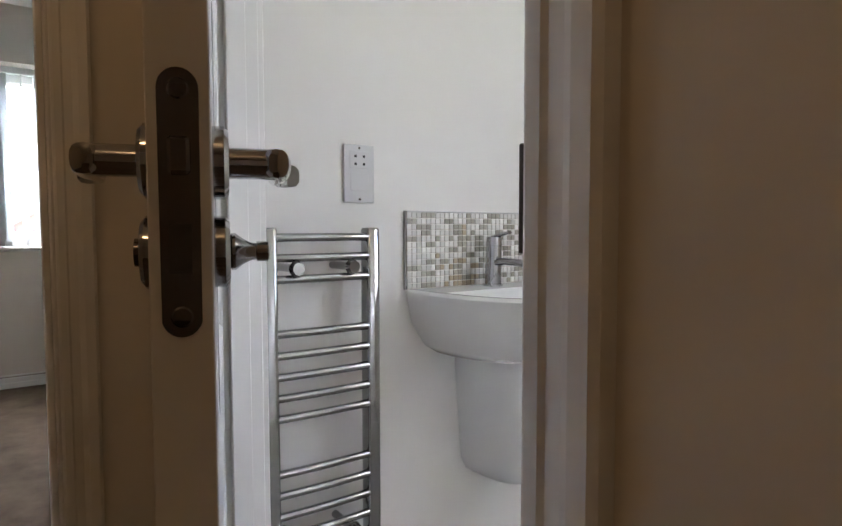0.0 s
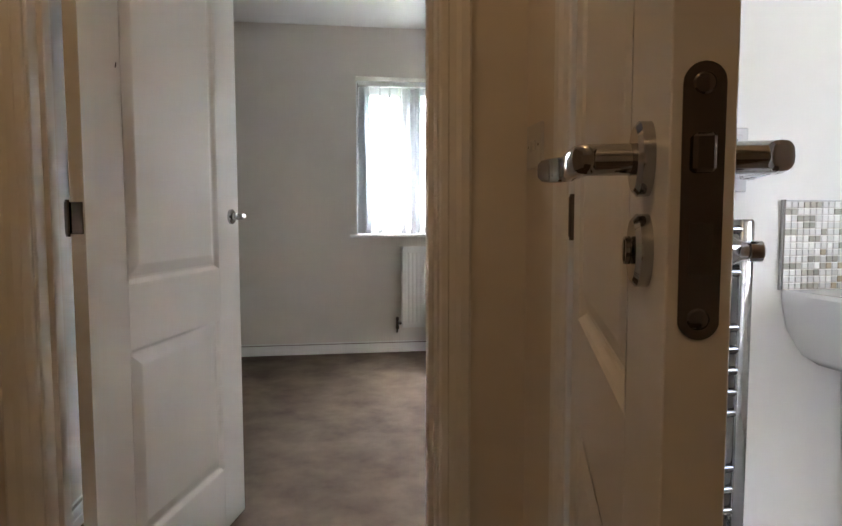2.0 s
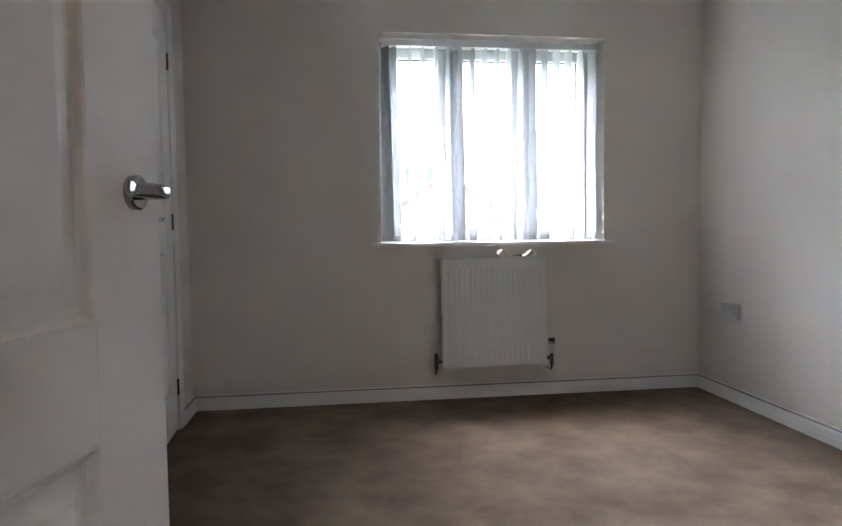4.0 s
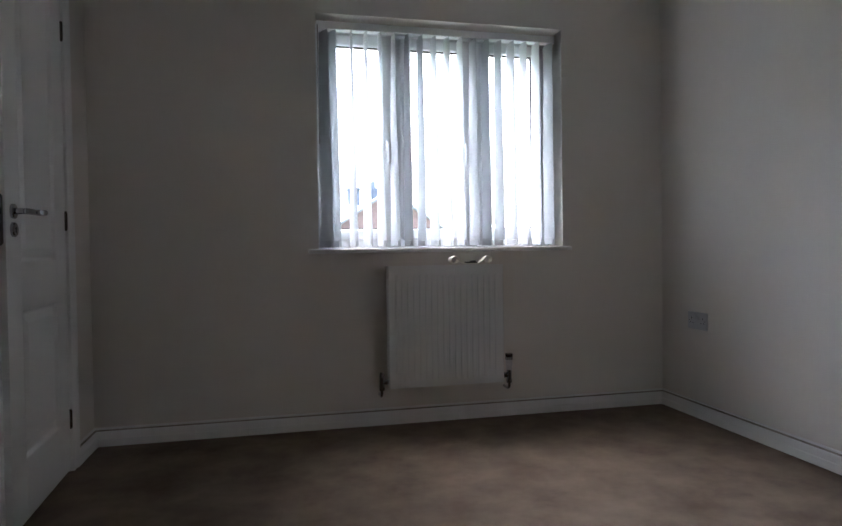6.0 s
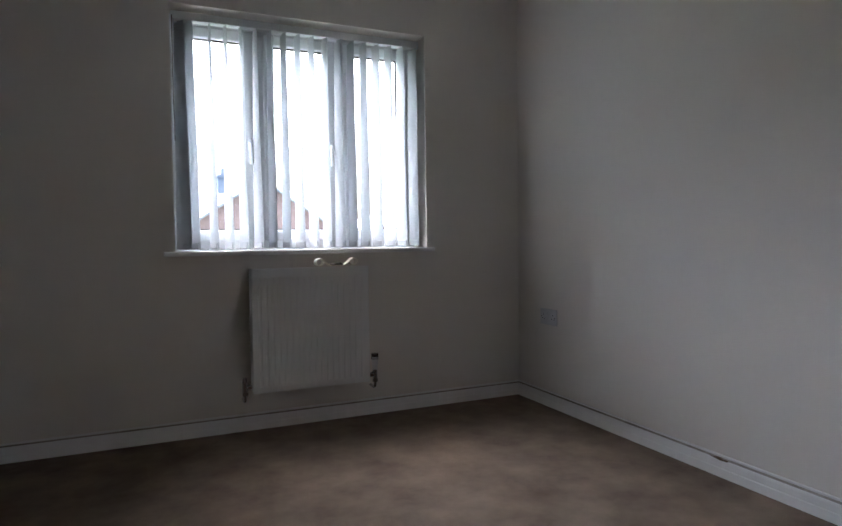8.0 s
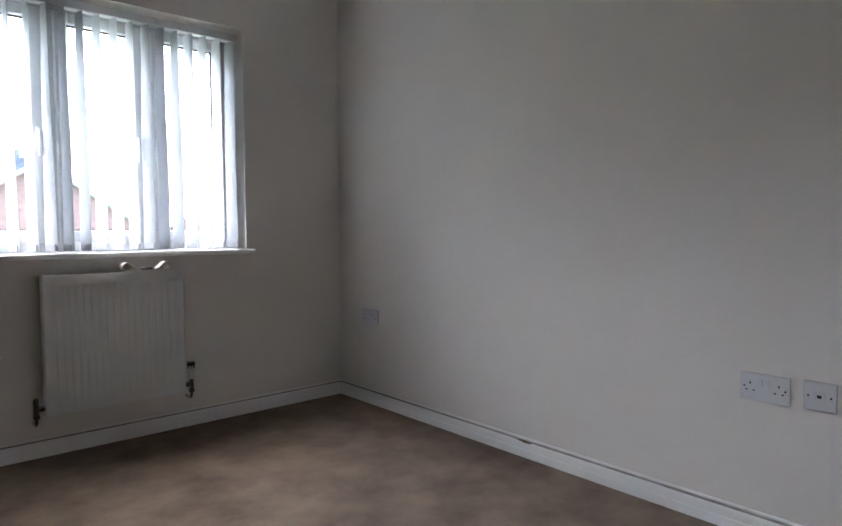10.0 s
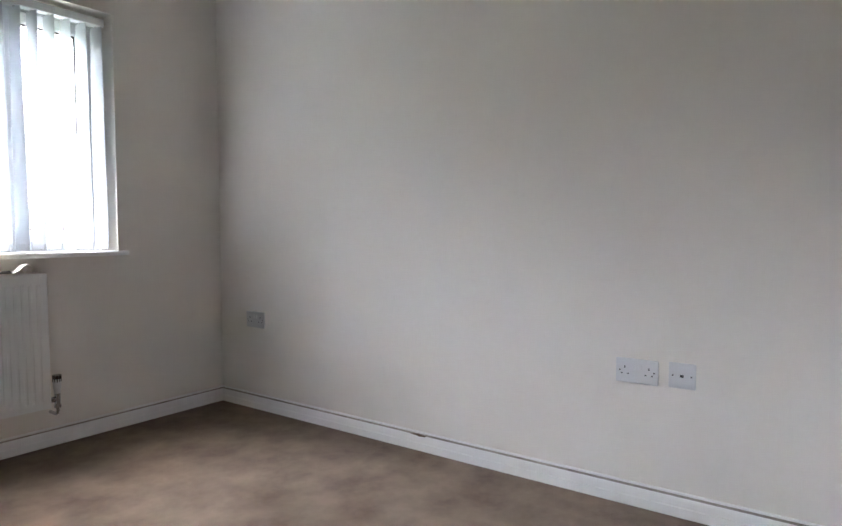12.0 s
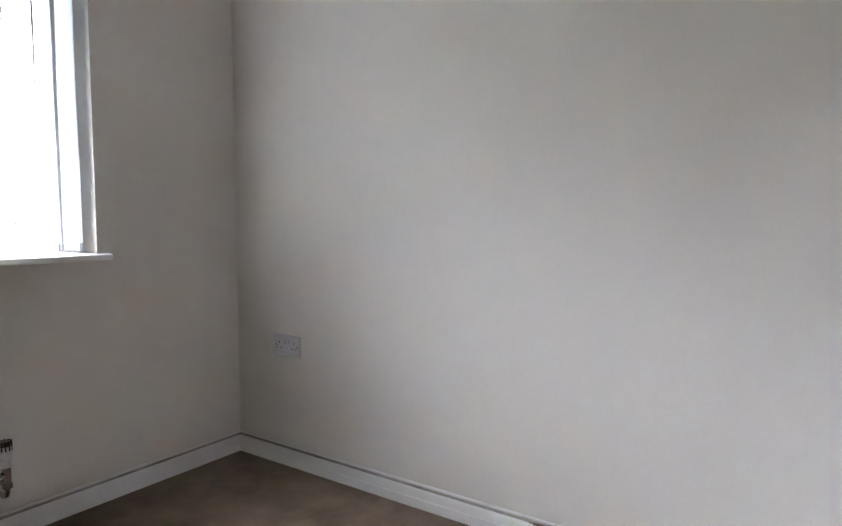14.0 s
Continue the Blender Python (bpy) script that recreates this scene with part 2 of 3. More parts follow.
def skirting_run(pts, profile):
    bm = B()
    rings = []
    for i, p in enumerate(pts):
        p = Vector(p)
        dirs = []
        if i > 0:
            dirs.append((p - Vector(pts[i - 1])).normalized())
        if i < len(pts) - 1:
            dirs.append((Vector(pts[i + 1]) - p).normalized())
        ns = [Vector((-d.y, d.x)) for d in dirs]
        m = ns[0] if len(ns) == 1 else (ns[0] + ns[1]) / (1 + ns[0].dot(ns[1]))
        rings.append([(p.x + m.x * d, p.y + m.y * d, z + 0.001) for d, z in profile])
    return sweep(bm, rings)


skirting("baseboard_bedroom", [(-1.78, -3.220), (0, -3.220), (0, 0), (-2.925, 0), (-2.925, -0.258)])
skirting("baseboard_bedroom_west", [(-2.925, -1.024), (-2.925, -3.220), (-2.710, -3.220)])
skirting("baseboard_landing", [(-1.780, -3.320), (-1.658, -3.320), (-1.658, -3.526)][::-1])
skirting("baseboard_landing_south", [(-1.658, -4.417), (-1.658, -7.6), (-4.35, -7.6), (-4.35, -3.95), (-2.76, -3.95), (-2.76, -3.320), (-2.708, -3.320)][::-1])

ARCH = [(0, 0), (0, 0.012), (0.004, 0.0145), (0.016, 0.0145), (0.020, 0.011), (0.034, 0.0125), (0.044, 0.018), (0.060, 0.019), (0.066, 0.015), (0.066, 0)]


def door_frame(name, to, a0, a1, top, near, far, stop0, stop1, sides):
    """Lining, stops and architraves of a door; to(a, n, z) gives the place. The clear opening is a0 to a1 and top high."""
    ob = thing(name, Matrix.Identity(4), "white painted door frame with moulded architraves", "door frame", kind="structure")

    def slab(bm, p0, p1, n0, n1, z0, z1, bevel=0.0015):
        c0, c1 = Vector(to(p0, n0, z0)), Vector(to(p1, n1, z1))
        box(bm, *[min(u, v) for u, v in zip(c0, c1)], *[max(u, v) for u, v in zip(c0, c1)], bevel)

    t = 0.021
    for p0, p1 in ((a0 - t, a0), (a1, a1 + t)):
        bm = B()
        slab(bm, p0, p1, near, far, 0.001, top)
        part("lining", bm, GLOSS, ob)
    bm = B()
    slab(bm, a0 - t, a1 + t, near, far, top, top + t)
    part("lining", bm, GLOSS, ob)
    for p0, p1, z0, z1 in ((a0, a0 + 0.012, 0.001, top), (a1 - 0.012, a1, 0.001, top), (a0 + 0.012, a1 - 0.012, top - 0.012, top)):
        bm = B()
        slab(bm, p0, p1, stop0, stop1, z0, z1)
        part("door_stop", bm, GLOSS, ob)
    for n, s in sides:
        g = 0.006
        q = lambda a, d, z: to(a, n + s * d, z)
        left = [[q(a0 - g - w, d, 0.001) for w, d in ARCH], [q(a0 - g - w, d, top + g + w) for w, d in ARCH]]
        right = [[q(a1 + g + w, d, 0.001) for w, d in ARCH], [q(a1 + g + w, d, top + g + w) for w, d in ARCH]]
        head = [left[1], right[1]]
        for run in (left, right, head):
            part("architrave", sweep(B(), run), GLOSS, ob)
    return ob


frame_bed = door_frame("doorframe_bedroom", lambda a, n, z: (a, n, z), -2.635, -1.854, 2.005, -3.3215, -3.2185, -3.284, -3.250, ((-3.320, -1), (-3.220, 1)))
frame_bath = door_frame("doorframe_bathroom", lambda a, n, z: (n, a, z), -4.350, -3.597, 2.005, -1.6595, -1.5565, -1.618, -1.583, ((-1.658, -1), (-1.558, 1)))
frame_cup = door_frame("doorframe_closet", lambda a, n, z: (n, a, z), -0.952, -0.330, 1.990, -3.05, -2.9235, -3.01, -2.966, ((-2.925, 1),))
bm = B()
box(bm, -1.656, -4.3510, 0.940, -1.620, -4.3485, 1.096)
box(bm, -1.6655, -4.3512, 0.990, -1.655, -4.3465, 1.064, 0.001)
part("strike_plate", bm, BLACKISH, frame_bath, "dark steel strike plate")

# ---------------------------------------------------------------- doors
DT, DH = 0.034, 1.976


def lever_set(ob, x, z, y, s, turn=""):
    """Rose, lever, escutcheon on the face at y, which looks along s."""
    bm = B()
    cyl(bm, (x, y, z), (x, y + s * 0.007, z), 0.0238, 32)
    cyl(bm, (x, y + s * 0.007, z), (x, y + s * 0.0098, z), 0.0238, 32, 0.0205)
    part("handle_rose", bm, CHROME, ob, "round chrome handle rose", True)
    neck = B()
    cyl(neck, (x, y + s * 0.0095, z), (x, y + s * 0.040, z), 0.0102, 24)
    part("neck", neck, CHROME, ob, "", True)
    # blade: straight bar with a rounded back, then a thin end curling away from the door
    run = [(0.0105, 0.0385, 0.0040, 0.0070), (0.0085, 0.0400, 0.0080, 0.0095), (-0.008, 0.0420, 0.0090, 0.0102), (-0.035, 0.0440, 0.0085, 0.0102),
           (-0.058, 0.0440, 0.0066, 0.0098), (-0.076, 0.0460, 0.0048, 0.0098), (-0.090, 0.0510, 0.0034, 0.0100), (-0.101, 0.0580, 0.0026, 0.0098),
           (-0.108, 0.0640, 0.0021, 0.0088), (-0.111, 0.0670, 0.0012, 0.0060)]
    rings = []
    for u, d, thick, half in run:
        ring = []
        for k in range(16):
            a = 2 * math.pi * k / 16
            c, w = math.cos(a), math.sin(a)
            ring.append((x + u, y + s * (d + thick * math.copysign(abs(c) ** 0.7, c)), z + half * math.copysign(abs(w) ** 0.8, w) + 0.04 * max(0, -u - 0.07)))
        rings.append(ring)
    part("lever", sweep(B(), rings), CHROME, ob, "curved chrome lever handle", True)
    if not turn:
        return
    z2 = z - 0.0580
    bm = B()
    cyl(bm, (x, y, z2), (x, y + s * 0.007, z2), 0.0235, 32)
    cyl(bm, (x, y + s * 0.007, z2), (x, y + s * 0.0098, z2), 0.0235, 32, 0.0200)
    part("escutcheon", bm, CHROME, ob, "round chrome escutcheon", True)
    if turn == "thumb":
        pts = [(x, y + s * d, z2) for d in (0.009, 0.0110, 0.013, 0.018, 0.023, 0.026, 0.0265, 0.034, 0.035)]
        part("thumb_turn", tube(B(), pts, [0.010, 0.0125, 0.0125, 0.0085, 0.0060, 0.0055, 0.0068, 0.0066, 0.005], 18), CHROME, ob, "chrome thumb turn", True)
    elif turn == "coin":
        bm = B()
        cyl(bm, (x, y + s * 0.0105, z2), (x, y + s * 0.014, z2), 0.009, 18)
        box(bm, x - 0.0015, y + s * 0.0135 - 0.001, z2 - 0.007, x + 0.0015, y + s * 0.0135 + 0.0015, z2 + 0.007)
        part("coin_release", bm, STEEL, ob, "", True)
    elif turn == "key":
        bm = B()
        cyl(bm, (x, y + s * 0.0104, z2 + 0.004), (x, y + s * 0.0108, z2 + 0.004), 0.004, 12)
        box(bm, x - 0.0016, min(y + s * 0.0104, y + s * 0.0108), z2 - 0.010, x + 0.0016, max(y + s * 0.0104, y + s * 0.0108), z2 + 0.003)
        part("keyhole", bm, SLOT, ob)


def door(name, m, side, zl, label, turns, DW, stile, z_mid, plate_h):
    """A panelled leaf on its pin at the origin, along x; side: the way in which its thickness lies from the pin."""
    ob = tagged(thing(name, m, label, "door"), kind="structure")
    y0, y1 = sorted((0, side * DT))
    xs, zs = (0.004, stile, DW - stile, DW), (0.008, 0.205, z_mid[0], z_mid[1], 1.845, DH)
    bm = B()
    d = 0.0125
    box(bm, xs[1] - 0.002, y0 + d, zs[1] - 0.002, xs[2] + 0.002, y1 - d, zs[4] + 0.002)
    part("core", bm, GLOSS, ob)
    for u0, u1, w0, w1 in ((xs[0], xs[1], zs[0], zs[5]), (xs[2], xs[3], zs[0], zs[5]), (xs[1], xs[2], zs[0], zs[1]), (xs[1], xs[2], zs[2], zs[3]), (xs[1], xs[2], zs[4], zs[5])):
        part("stile" if w1 - w0 > 1.5 else "rail", box(B(), u0, y0, w0, u1, y1, w1, 0.0008), GLOSS, ob)
    for y, s in ((y0, -1), (y1, 1)):
        for w0, w1 in ((zs[1], zs[2]), (zs[3], zs[4])):
            # sloping moulding round the panel and its raised field
            def ring(o, h):
                return [(xs[1] + o, y + s * h, w0 + o), (xs[2] - o, y + s * h, w0 + o), (xs[2] - o, y + s * h, w1 - o), (xs[1] + o, y + s * h, w1 - o)]
            bm = B()
            rows = [[bm.verts.new(c) for c in ring(o, h)] for o, h in ((0, 0.0004), (0.003, 0.0006), (0.007, -0.0025), (0.012, -0.0085), (0.015, -0.0110), (0.021, -0.0112), (0.046, -0.0020), (0.050, -0.0010))]
            for a, b in zip(rows, rows[1:]):
                for i in range(4):
                    bm.faces.new((a[i], a[(i + 1) % 4], b[(i + 1) % 4], b[i]))
            bm.faces.new(rows[-1])
            bmesh.ops.recalc_face_normals(bm, faces=bm.faces)
            part("panel", bm, GLOSS, ob)
    ym = (y0 + y1) / 2
    bm = B()
    h = plate_h / 2
    rings = []
    for xx in (DW - 0.001, DW + 0.0012):
        pts = []
        for k in range(24):
            a = 2 * math.pi * k / 24
            pts.append((xx, ym + 0.0110 * math.cos(a), zl - 0.029 + math.copysign(h - 0.0115, math.sin(a)) + 0.0115 * math.sin(a)))
        rings.append(pts)
    face = part("lock_faceplate", sweep(bm, rings), STEEL, ob, "rounded steel lock faceplate")
    for dz in (-0.029 - h + 0.0115, -0.029 + h - 0.0115):
        bm = B()
        cyl(bm, (DW + 0.001, ym, zl + dz), (DW + 0.0022, ym, zl + dz), 0.0062, 18, 0.005)
        cyl(bm, (DW + 0.0022, ym, zl + dz), (DW + 0.0026, ym, zl + dz), 0.005, 18, 0.0025)
        part("screw", bm, STEEL, ob, "", True)
    bm = B()
    box(bm, DW, ym - 0.006, zl - 0.013, DW + 0.007, ym + 0.006, zl + 0.008, 0.002)
    part("latch_bolt", bm, STEEL, ob)
    bm = B()
    box(bm, DW, ym - 0.006, zl - 0.068, DW + 0.0018, ym + 0.006, zl - 0.040)
    part("deadbolt", bm, BLACKISH, ob)
    for y, s, turn in ((y0, -1, turns[0]), (y1, 1, turns[1])):
        lever_set(ob, DW - 0.058, zl, y, s, turn)
    for zh in (0.21, 1.008, 1.765):
        bm = B()
        cyl(bm, (0, -side * 0.003, zh - 0.034), (0, -side * 0.003, zh + 0.034), 0.0062, 14)
        cyl(bm, (0, -side * 0.003, zh - 0.039), (0, -side * 0.003, zh - 0.034), 0.0045, 12)
        cyl(bm, (0, -side * 0.003, zh + 0.034), (0, -side * 0.003, zh + 0.039), 0.0045, 12)
        a, b = sorted((side * 0.001, side * 0.030))
        box(bm, 0.0012, a, zh - 0.034, 0.0042, b, zh + 0.034)
        part("hinge", bm, STEEL, ob, "steel butt hinge")
    return ob


bath_door = door("door_bathroom", pose(-1.665, -3.602, 0.006, 0, 0, -108.05), 1, 1.044, "white panelled bathroom door standing ajar with chrome levers", ("coin", "thumb"), 0.718, 0.130, (0.705, 0.852), 0.150)
bed_door = door("door_bedroom", pose(-2.621, -3.206, 0.006, 0, 0, 74.3), -1, 1.012, "white two-panel bedroom door standing open with chrome lever", ("", ""), 0.762, 0.145, (0.697, 0.847), 0.150)
cup_door = door("door_closet", pose(-2.921, -0.334, 0.006, 0, 0, -87.5), -1, 1.012, "white two-panel closet door slightly ajar with chrome lever", ("key", "key"), 0.616, 0.125, (0.697, 0.849), 0.160)

bm = B()
vs = bmesh.ops.create_icosphere(bm, subdivisions=2, radius=0.006)["verts"]
for v in vs:
    v.co = (0.128 + v.co.x * 0.5, -DT - 0.0003 + v.co.y * 0.12, 1.355 + v.co.z + v.co.x * 0.8)
nick = part("nick", bm, SLOT, bed_door, "small dark nick in the paint")

# ---------------------------------------------------------------- bedroom window
win = thing("window_bedroom", pose(-1.2485, 0.16, 0.889), "white plastic three-light casement window", "window", kind="structure")
WW, WH = 1.297, 1.156
x0, x1 = -WW / 2, WW / 2


def bar(name, u0, w0, u1, w1, n0, n1, parent, material=UPVC, bevel=0.006, label=""):
    return part(name, box(B(), u0, n0, w0, u1, n1, w1, bevel, 2), material, parent, label)


F = 0.055
part("window_frame", box(box(box(box(box(box(B(), x0, 0, 0, x0 + F, 0.07, WH, 0.005), x1 - F, 0, 0, x1, 0.07, WH, 0.005), x0 + F, 0, WH - F, x1 - F, 0.07, WH, 0.005), x0 + F, 0, 0, x1 - F, 0.07, F, 0.005),
    -0.222 - 0.03, 0, F, -0.222 + 0.03, 0.07, WH - F, 0.005), 0.204 - 0.03, 0, F, 0.204 + 0.03, 0.07, WH - F, 0.005), UPVC, win)
for c0, c1 in ((x0 + F, -0.252), (-0.192, 0.174), (0.234, x1 - F)):
    bm = B()
    w = 0.056
    c0, c1, b0, b1 = c0 - 0.008, c1 + 0.008, F - 0.008, WH - F + 0.008
    box(bm, c0, -0.016, b0, c0 + w, 0.05, b1, 0.006)
    box(bm, c1 - w, -0.016, b0, c1, 0.05, b1, 0.006)
    box(bm, c0 + w, -0.016, b1 - w, c1 - w, 0.05, b1, 0.006)
    box(bm, c0 + w, -0.016, b0, c1 - w, 0.05, b0 + w, 0.006)
    sash = part("sash", bm, UPVC, win)
    bm = B()
    e = 0.006
    for r in ((c0 + w - 0.001, b0 + w, c0 + w + e, b1 - w), (c1 - w - e, b0 + w, c1 - w + 0.001, b1 - w), (c0 + w + e, b1 - w - e, c1 - w - e, b1 - w + 0.001), (c0 + w + e, b0 + w - 0.001, c1 - w - e, b0 + w + e)):
        box(bm, r[0], 0.004, r[1], r[2], 0.020, r[3])
    part("gasket", bm, BLACKISH, sash, "black rubber gasket")
    pane = part("pane", box(B(), c0 + w - 0.004, 0.016, b0 + w - 0.004, c1 - w + 0.004, 0.022, b1 - w + 0.004), GLASS, sash)
    pane.visible_shadow = False
for xh in (-0.270, 0.154, 0.254):
    bm = B()
    box(bm, xh - 0.012, -0.026, 0.50, xh + 0.012, -0.016, 0.57, 0.003)
    cyl(bm, (xh, -0.026, 0.545), (xh, -0.045, 0.545), 0.009, 14)
    box(bm, xh - 0.008, -0.052, 0.44, xh + 0.008, -0.040, 0.556, 0.004, 2)
    part("window_handle", bm, UPVC, win, "", True)
bm = B()
box(bm, -1.948, -0.038, 0.868, -0.563, 0.002, 0.890, 0.006, 3)
box(bm, -1.8965, 0.0015, 0.872, -0.6005, 0.16, 0.890)
structure("window_sill", bm, GLOSS, "white painted window board with rounded nose", "window sill")

# vertical blind
blind = thing("vertical_blind", pose(-1.2485, 0.080, 2.036), "white fabric vertical blind half turned in the window recess", "blind")
part("headrail", box(B(), -0.640, -0.022, -0.046, 0.640, 0.022, -0.006, 0.004), UPVC, blind)
SL = 1.086
for i in range(18):
    xs = -0.606 + i * 0.0713
    phi = 12 + random.uniform(-3, 3)
    twist = random.uniform(18, 26) if i < 6 else random.uniform(8, 16)
    if i < 2:
        xs, phi = -0.604 + i * 0.040, 38
    m = pose(xs, 0, -0.05, 0, 0, 90 + phi)
    bm = B()
    rows = []
    for k in range(9):
        v = -SL * k / 8
        tw = radians(twist * (k / 8 - 0.5))
        for_row = [(0.0445 * (j / 4 - 0.5) * 2, 0.003 * (1 - (j / 2 - 1) ** 2) + 0.0015 * math.sin(k * 0.9 + i)) for j in range(5)]
        rows.append([(p * math.cos(tw) - q * math.sin(tw), p * math.sin(tw) + q * math.cos(tw), v) for p, q in for_row])
    sweep(bm, rows, False, False)
    bmesh.ops.solidify(bm, geom=bm.faces[:], thickness=0.0007)
    slat = part("slat", bm, FABRIC, blind, "", True)
    slat.matrix_local = m
    bm = B()
    box(bm, -0.042, -0.0015, -SL - 0.001, 0.042, 0.005, -SL + 0.030, 0.002)
    part("bottom_weight", bm, FABRIC, slat, "stitched weight pocket")
    bm = B()
    box(bm, -0.006, -0.004, -0.004, 0.006, 0.004, 0.012, 0.001)
    part("slat_hanger", bm, PLASTIC, slat)
bm = B()
tube(bm, [(-0.634, -0.028, -0.03), (-0.636, -0.03, -0.3), (-0.634, -0.03, -0.62)], 0.0022, 8)
part("control_wand", bm, STEEL, blind, "grey control cord")
bm = B()
tube(bm, [(-0.60 + 0.0713 * j / 2, -0.03 if j % 2 else -0.015, -SL - 0.046 - (0.006 if j % 2 else 0)) for j in range(36)], 0.0012, 6)
part("bead_chain", bm, PLASTIC, blind, "white bead chain linking the slats")

# ---------------------------------------------------------------- radiator
RX0, RX1, RZ0, RZ1 = -1.570, -0.978, 0.200, 0.800
rad = thing("radiator", pose((RX0 + RX1) / 2, -0.07, RZ0), "white enamelled steel panel radiator below the window", "radiator")
w, h = RX1 - RX0, RZ1 - RZ0
bm = B()
nflute = 18
pitch = (w - 0.05) / nflute
ys = []
for i in range(nflute):
    c = -w / 2 + 0.025 + i * pitch
    ys += [(c, 0.0), (c + pitch * 0.22, 0.0), (c + pitch * 0.36, 0.003), (c + pitch * 0.64, 0.003), (c + pitch * 0.78, 0.0)]
ys = [(-w / 2, 0.004), (-w / 2 + 0.004, 0.0)] + ys + [(w / 2 - 0.025, 0.0), (w / 2 - 0.004, 0.0), (w / 2, 0.004)]
rings = []
for zz, k in ((0.0, 0.0), (0.026, 0.0), (0.040, 1.0), (h - 0.052, 1.0), (h - 0.040, 0.0), (h - 0.006, 0.0), (h, 0.2)):
    rings.append([(px, -0.030 + (d if abs(px) > w / 2 - 0.001 else d * k), zz) for px, d in ys])
sweep(bm, rings, False, False)
bmesh.ops.solidify(bm, geom=bm.faces[:], thickness=-0.0015)
part("front_panel", bm, ENAMEL, rad, "", False)
part("back_panel", box(B(), -w / 2 + 0.004, 0.006, 0.004, w / 2 - 0.004, 0.018, h - 0.012, 0.003), ENAMEL, rad)
for sx in (-1, 1):
    part("side_cover", box(B(), sx * w / 2 - 0.0025, -0.026, 0.012, sx * w / 2 + 0.0015, 0.020, h - 0.004, 0.001), ENAMEL, rad)
bm = B()
box(bm, -w / 2, -0.028, h - 0.006, w / 2, -0.020, h + 0.001)
box(bm, -w / 2, 0.012, h - 0.006, w / 2, 0.020, h + 0.001)
for i in range(46):
    c = -w / 2 + 0.004 + i * (w - 0.008) / 45
    box(bm, c - 0.002, -0.021, h - 0.005, c + 0.002, 0.013, h - 0.001)
part("top_grille", bm, ENAMEL, rad)
for sx in (-1, 1):
    part("wall_bracket", box(B(), sx * 0.2 - 0.015, 0.016, 0.08, sx * 0.2 + 0.015, 0.0695, h - 0.08, 0.002), STEEL, rad)


def valve(sx, trv):
    bm = B()
    xx = sx * (w / 2 + 0.036)
    cyl(bm, (sx * w / 2 - sx * 0.004, -0.006, 0.030), (xx, -0.006, 0.030), 0.0095, 14)
    cyl(bm, (sx * (w / 2 + 0.008), -0.006, 0.030), (sx * (w / 2 + 0.022), -0.006, 0.030), 0.0135, 6)
    cyl(bm, (xx, -0.006, 0.004), (xx, -0.006, 0.056), 0.0125, 16)
    cyl(bm, (xx, -0.006, -0.010), (xx, -0.006, 0.006), 0.0145, 6)
    ob = part("radiator_valve", bm, CHROME, rad, "chrome radiator valve", True)
    bm = B()
    if trv:
        cyl(bm, (xx, -0.006, 0.056), (xx, -0.006, 0.078), 0.014, 18)
        cyl(bm, (xx, -0.006, 0.078), (xx, -0.006, 0.122), 0.017, 20)
        part("thermostatic_head", bm, PLASTIC, ob, "white thermostatic head", True)
        bm = B()
        for k in range(10):
            aa = 2 * math.pi * k / 10
            box(bm, xx + 0.0168 * math.cos(aa) - 0.002, -0.006 + 0.0168 * math.sin(aa) - 0.002, 0.108, xx + 0.0168 * math.cos(aa) + 0.002, -0.006 + 0.0168 * math.sin(aa) + 0.002, 0.140, 0.0008)
        cyl(bm, (xx, -0.006, 0.122), (xx, -0.006, 0.138), 0.0165, 20)
        part("cap", bm, STEEL, ob, "dark ribbed cap")
    else:
        cyl(bm, (xx, -0.006, 0.056), (xx, -0.006, 0.078), 0.012, 16, 0.009)
        part("lockshield_cap", bm, STEEL, ob, "", True)
    bm = B()
    tube(bm, [(xx, -0.006, -0.006), (xx, -0.006, -0.02), (xx, 0.0, -0.034), (xx, 0.014, -0.042), (xx, 0.069, -0.042)], 0.0075, 12)
    part("pipe_tail", bm, CHROME, ob, "", True)


valve(-1, False)
valve(1, True)

# curled fabric strap left on top of the radiator
strap = thing("fabric_strap", pose(-1.145, -0.082, 0.802), "curled cream fabric strip tied with a dark clip on the radiator", "fabric strip")
rows = []
for k in range(41):
    u = k / 40 * 2 - 1
    s_, t_ = (1 if u > 0 else -1), abs(u)
    if t_ < 0.55:
        q = t_ / 0.55
        px, pz = s_ * (0.02 + 0.055 * q), 0.006 + 0.034 * q * q
    else:
        a = (t_ - 0.55) / 0.45 * radians(300)
        px, pz = s_ * (0.086 + 0.022 * math.sin(a - radians(30)) + 0.002), 0.024 + 0.019 * math.cos(a - radians(30))
    rows.append([(px, -0.028 + 0.004 * u, pz + 0.001), (px, 0.0, pz + 0.002), (px, 0.024 + 0.004 * u, pz)])
bm = sweep(B(), rows, False, False)
bmesh.ops.solidify(bm, geom=bm.faces[:], thickness=0.0028)
part("fabric", bm, CREAM, strap, "", True)
bm = B()
box(bm, -0.026, -0.030, 0.008, 0.030, 0.020, 0.015, 0.002)
cyl(bm, (-0.012, -0.031, 0.016), (0.02, -0.026, 0.018), 0.004, 10)
part("clip", bm, BLACKISH, strap, "dark clip")

